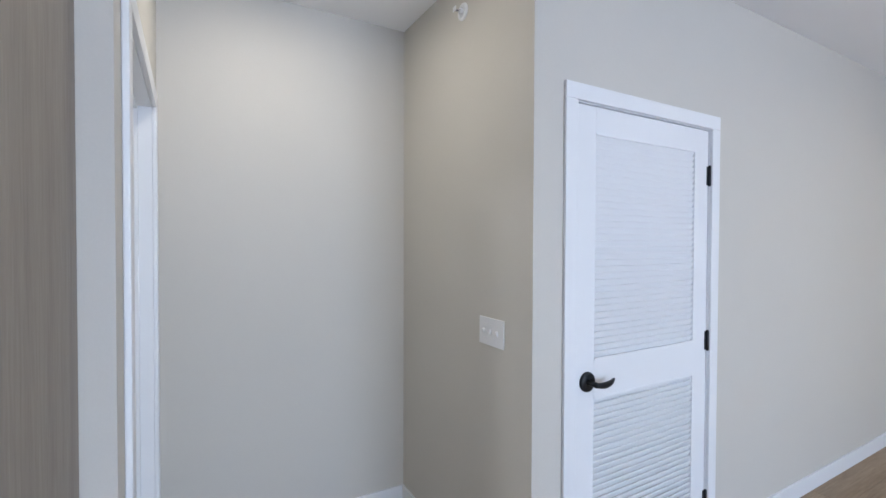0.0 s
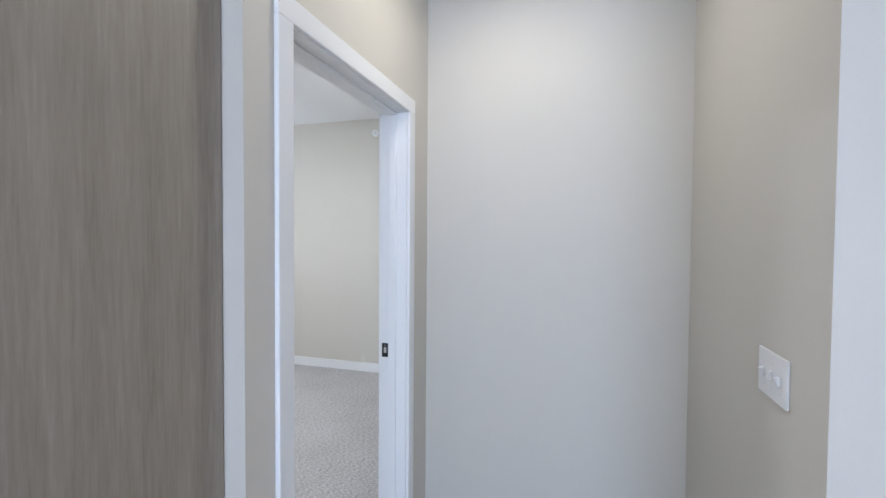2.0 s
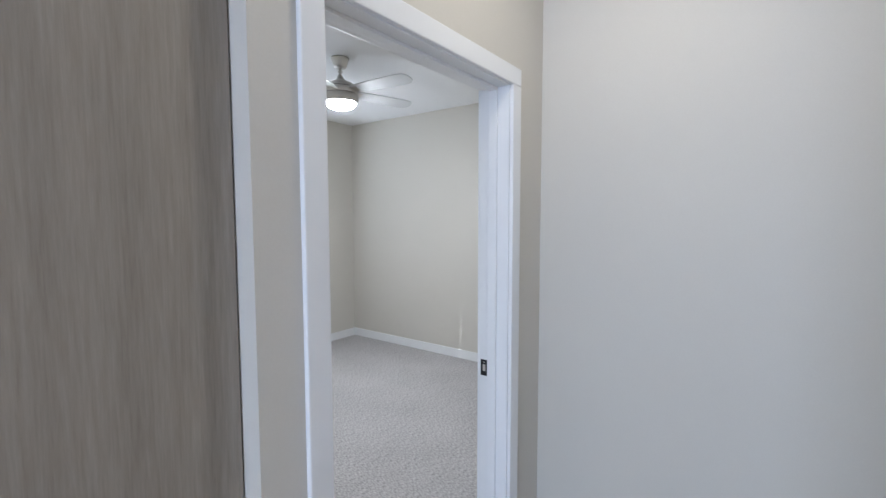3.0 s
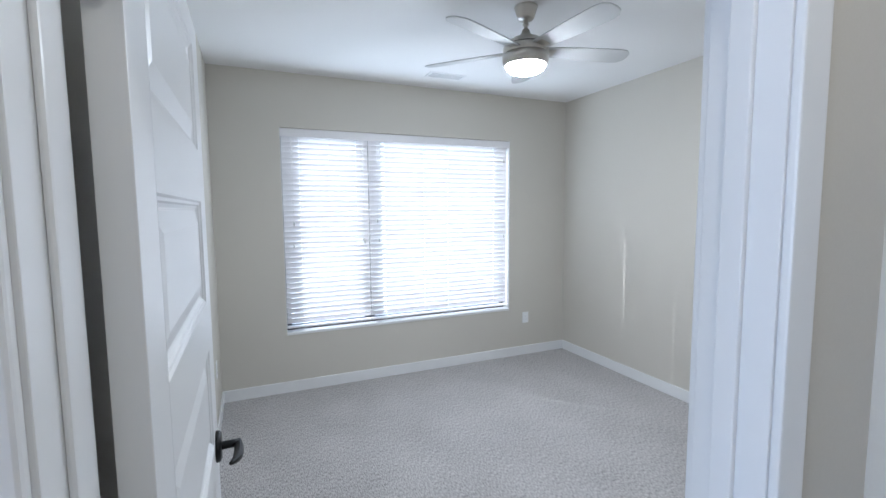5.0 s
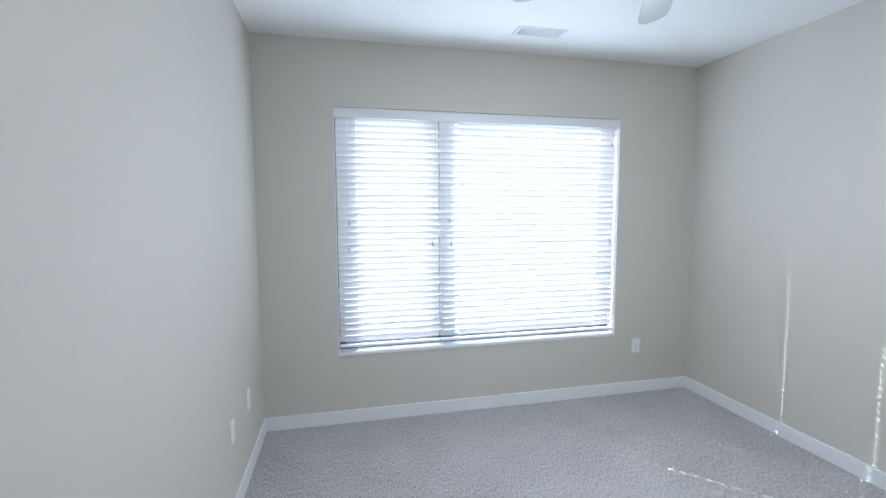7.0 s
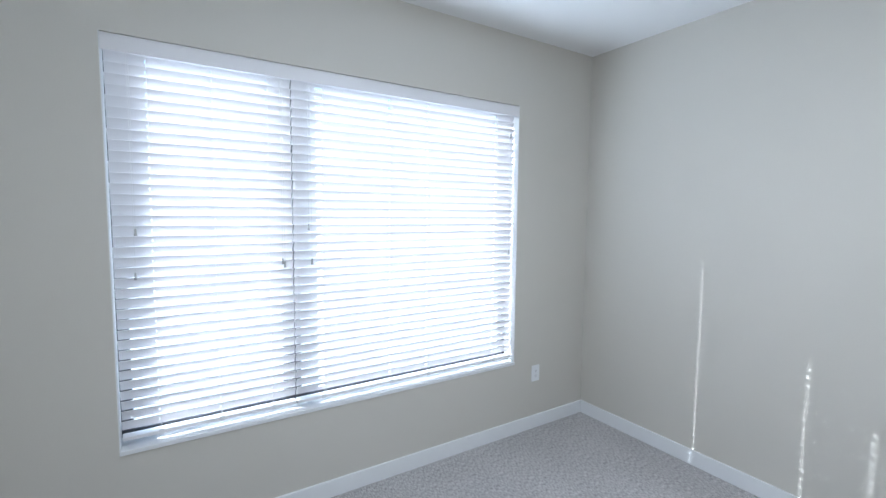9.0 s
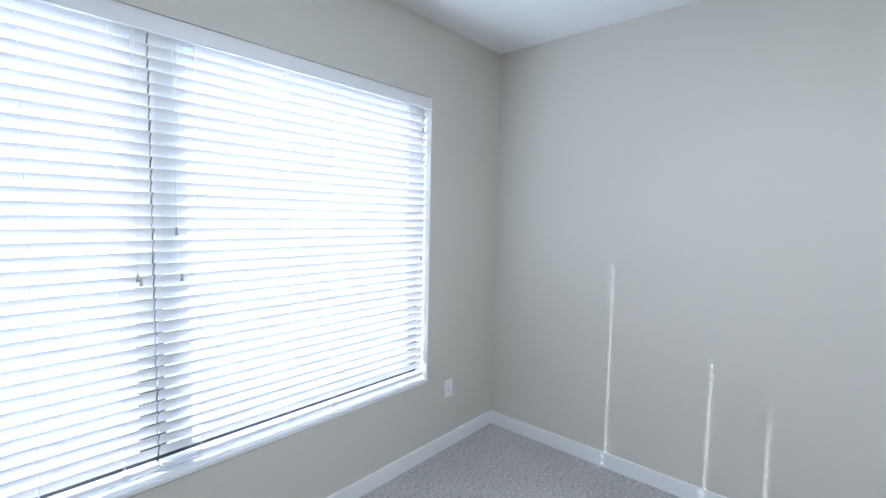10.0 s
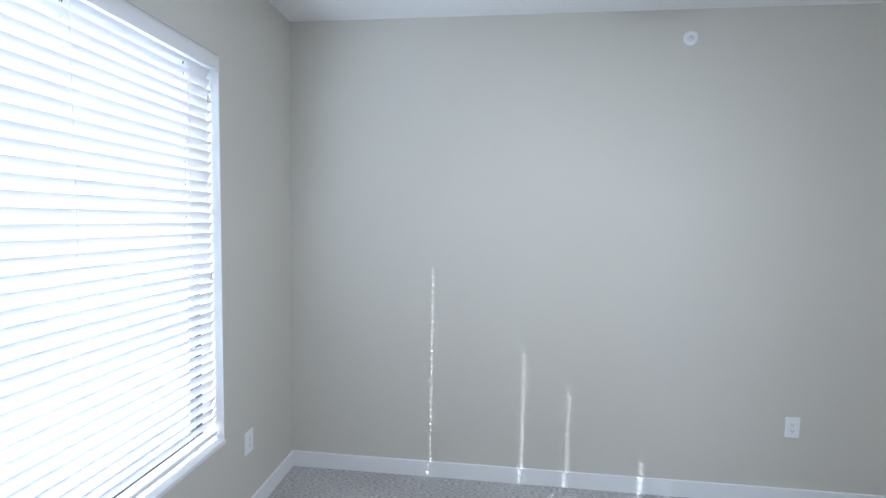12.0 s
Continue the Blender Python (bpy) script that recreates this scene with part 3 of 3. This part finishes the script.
# ---- fixtures ----
def plate_thing(name, m, w, h, kind_of, label):
    """A wall plate; local z leaves the wall, local y points up."""
    root = thing(name, m, label, "outlet" if kind_of == "outlet" else "switch")
    part("cover_plate", boxes(((-w / 2, -h / 2, 0), (w / 2, h / 2, 0.006)), bevel=0.0025), PLASTIC, root)
    if kind_of == "outlet":
        part("receptacle", boxes(((-0.0165, -0.033, 0.005), (0.0165, 0.033, 0.0075)), bevel=0.001), PLASTIC, root)
        for y in (-0.018, 0.018):
            for x in (-0.006, 0.006):
                part("slot", boxes(((x - 0.0011, y - 0.003, 0.0072), (x + 0.0011, y + 0.005, 0.0077))), SLOT, root)
            part("earth_hole", lathe([(0.0022, 0.0072), (0.0022, 0.0077), (0, 0.0077)], 10), SLOT, root, m=Matrix.Translation((0, y - 0.009, 0)))
    else:
        for i in range(kind_of):
            x = (i - (kind_of - 1) / 2) * 0.046
            bm = boxes(((-0.0045, -0.011, -0.004), (0.0045, 0.011, 0.008)), bevel=0.0015)
            bmesh.ops.rotate(bm, verts=bm.verts, cent=(0, 0, 0), matrix=Matrix.Rotation(radians(22 if i != 1 else -22), 3, "X"))
            part("toggle", bm, PLASTIC, root, m=Matrix.Translation((x, 0, 0.008)))
            part("toggle_recess", boxes(((x - 0.0055, -0.0125, 0.0058), (x + 0.0055, 0.0125, 0.0064))), CORD, root)
            for y in (-0.03, 0.03):
                part("screw", lathe([(0.0028, 0.0058), (0.0028, 0.0066), (0, 0.0068)], 10), CORD, root, m=Matrix.Translation((x, y, 0)))
    return root


NORTH = Matrix.Rotation(radians(90), 4, "X")                                          # on a wall that faces -y
EAST = Matrix.Rotation(radians(-90), 4, "Z") @ NORTH                                  # faces -x
WEST = Matrix.Rotation(radians(90), 4, "Z") @ NORTH                                   # faces +x
SOUTH = Matrix.Rotation(radians(180), 4, "Z") @ NORTH                                 # faces +y
OUT = "white plastic wall outlet above the baseboard"
plate_thing("wall_outlet", Matrix.Translation((-0.506, YN, 0.41)) @ NORTH, 0.075, 0.118, "outlet", OUT)
plate_thing("wall_outlet", Matrix.Translation((XE, -2.927, 0.45)) @ EAST, 0.075, 0.118, "outlet", OUT)
plate_thing("wall_outlet", Matrix.Translation((XW, -0.90, 0.45)) @ WEST, 0.075, 0.118, "outlet", OUT)
plate_thing("wall_outlet", Matrix.Translation((XW, -0.50, 0.45)) @ WEST, 0.075, 0.118, "outlet", OUT)
plate_thing("light_switch", Matrix.Translation((-3.118, AY, 1.145)) @ SOUTH, 0.168, 0.115, 3, "white three-gang toggle switch plate on the alcove wall")


def sprinkler(m, label):
    """A sidewall sprinkler head in a round cup; local z leaves the wall."""
    root = thing("fire_sprinkler", m, label, "sprinkler", "sidewall sprinklers")
    part("escutcheon", lathe([(0, 0.004), (0.018, 0.004), (0.022, 0.009), (0.030, 0.010), (0.0375, 0.006), (0.039, 0)], 36), PLASTIC, root)
    part("sprinkler_body", lathe([(0.012, 0.002), (0.012, 0.02), (0.007, 0.024), (0, 0.024)], 16), PLASTIC, root)
    for x in (-0.010, 0.010):
        part("yoke_arm", tube([(x, 0, 0.018), (x * 0.9, 0, 0.034), (x * 0.2, 0, 0.046)], 0.0022, 8), NICKEL, root)
    part("bulb", lathe([(0, 0.022), (0.0024, 0.026), (0.0024, 0.040), (0, 0.044)], 10), DARK_GREY, root)
    part("deflector", boxes(((-0.013, 0.002, 0.046), (0.013, 0.012, 0.048)), ((-0.013, -0.009, 0.046), (0.013, 0.001, 0.048)), bevel=0.0005), PLASTIC, root)
    return root


sprinkler(Matrix.Translation((XE, -2.279, 2.586)) @ EAST, "white sidewall fire sprinkler high on the bedroom wall")
sprinkler(Matrix.Translation((-2.885, AY, 2.553)) @ SOUTH, "white sidewall fire sprinkler high on the alcove wall")


def register():
    root = thing("ceiling_register", pose(-1.612, -0.405, H, 180, 0, 0), "white metal air register in the ceiling", "vent")
    w, d = 0.168, 0.072
    bm = boxes(((-w, -d, 0), (w, -d + 0.02, 0.006)), ((-w, d - 0.02, 0), (w, d, 0.006)), ((-w, -d + 0.02, 0), (-w + 0.022, d - 0.02, 0.006)), ((w - 0.022, -d + 0.02, 0), (w, d - 0.02, 0.006)), bevel=0.0015)
    part("frame", bm, PLASTIC, root)
    # dark sheet under the fins, coloured as the shade in the duct
    part("duct_shade", boxes(((-w + 0.02, -d + 0.018, 0.0004), (w - 0.02, d - 0.018, 0.0012))), DARK_GREY, root)
    fin = boxes(((-0.0011, -0.0165, -0.004), (0.0011, 0.0165, 0.004)))
    bmesh.ops.rotate(fin, verts=fin.verts, cent=(0, 0, 0), matrix=Matrix.Rotation(radians(38), 3, "Y"))
    fin_me = mesh_of("fin", fin, PLASTIC)
    for row in (-0.0345, 0.0, 0.0345):
        for i in range(24):
            part("fin", fin_me, PLASTIC, root, m=Matrix.Translation((-w + 0.03 + i * (2 * w - 0.06) / 23, row, 0.0052)))
    for row in (-0.01725, 0.01725):
        part("divider", boxes(((-w + 0.022, row - 0.0015, 0.0012), (w - 0.022, row + 0.0015, 0.006))), PLASTIC, root)
    return root


register()


def downlight(x, y):
    """A recessed ceiling light, outside the view. Two follow warm glows on the walls; one is added fill."""
    root = thing("recessed_downlight", pose(x, y, HALL_H), "round recessed ceiling downlight, lit warm white, unseen; one of three is added fill", "downlight", "hall downlights")
    part("trim_ring", lathe([(0.062, 0), (0.085, 0), (0.084, -0.005), (0.066, -0.007), (0.062, -0.004)], 32), PLASTIC, root)
    part("lens", lathe([(0.063, -0.002), (0.04, -0.0025), (0, -0.003)], 32), LENS, root)
    return root


downlight(-2.92, -4.12)
downlight(-4.9, -7.6)
# added fill with no known fixture, brightens the cabinet panel and alcove wall
downlight(-5.6, -4.35)

# floor planks of the hall, in staggered rows
plank_me = mesh_of("plank", boxes(((0.001, 0.001, -0.012), (0.179, 1.219, 0.0)), bevel=0.0015), FLOOR_WOOD)
for row in range(9):
    x = LX - 0.18 * (row + 1)
    for k in range(4):
        part("plank", plank_me, FLOOR_WOOD, hall_floor, m=Matrix.Translation((x, -9.5 + k * 1.22 + 0.41 * (row % 3), 0)))
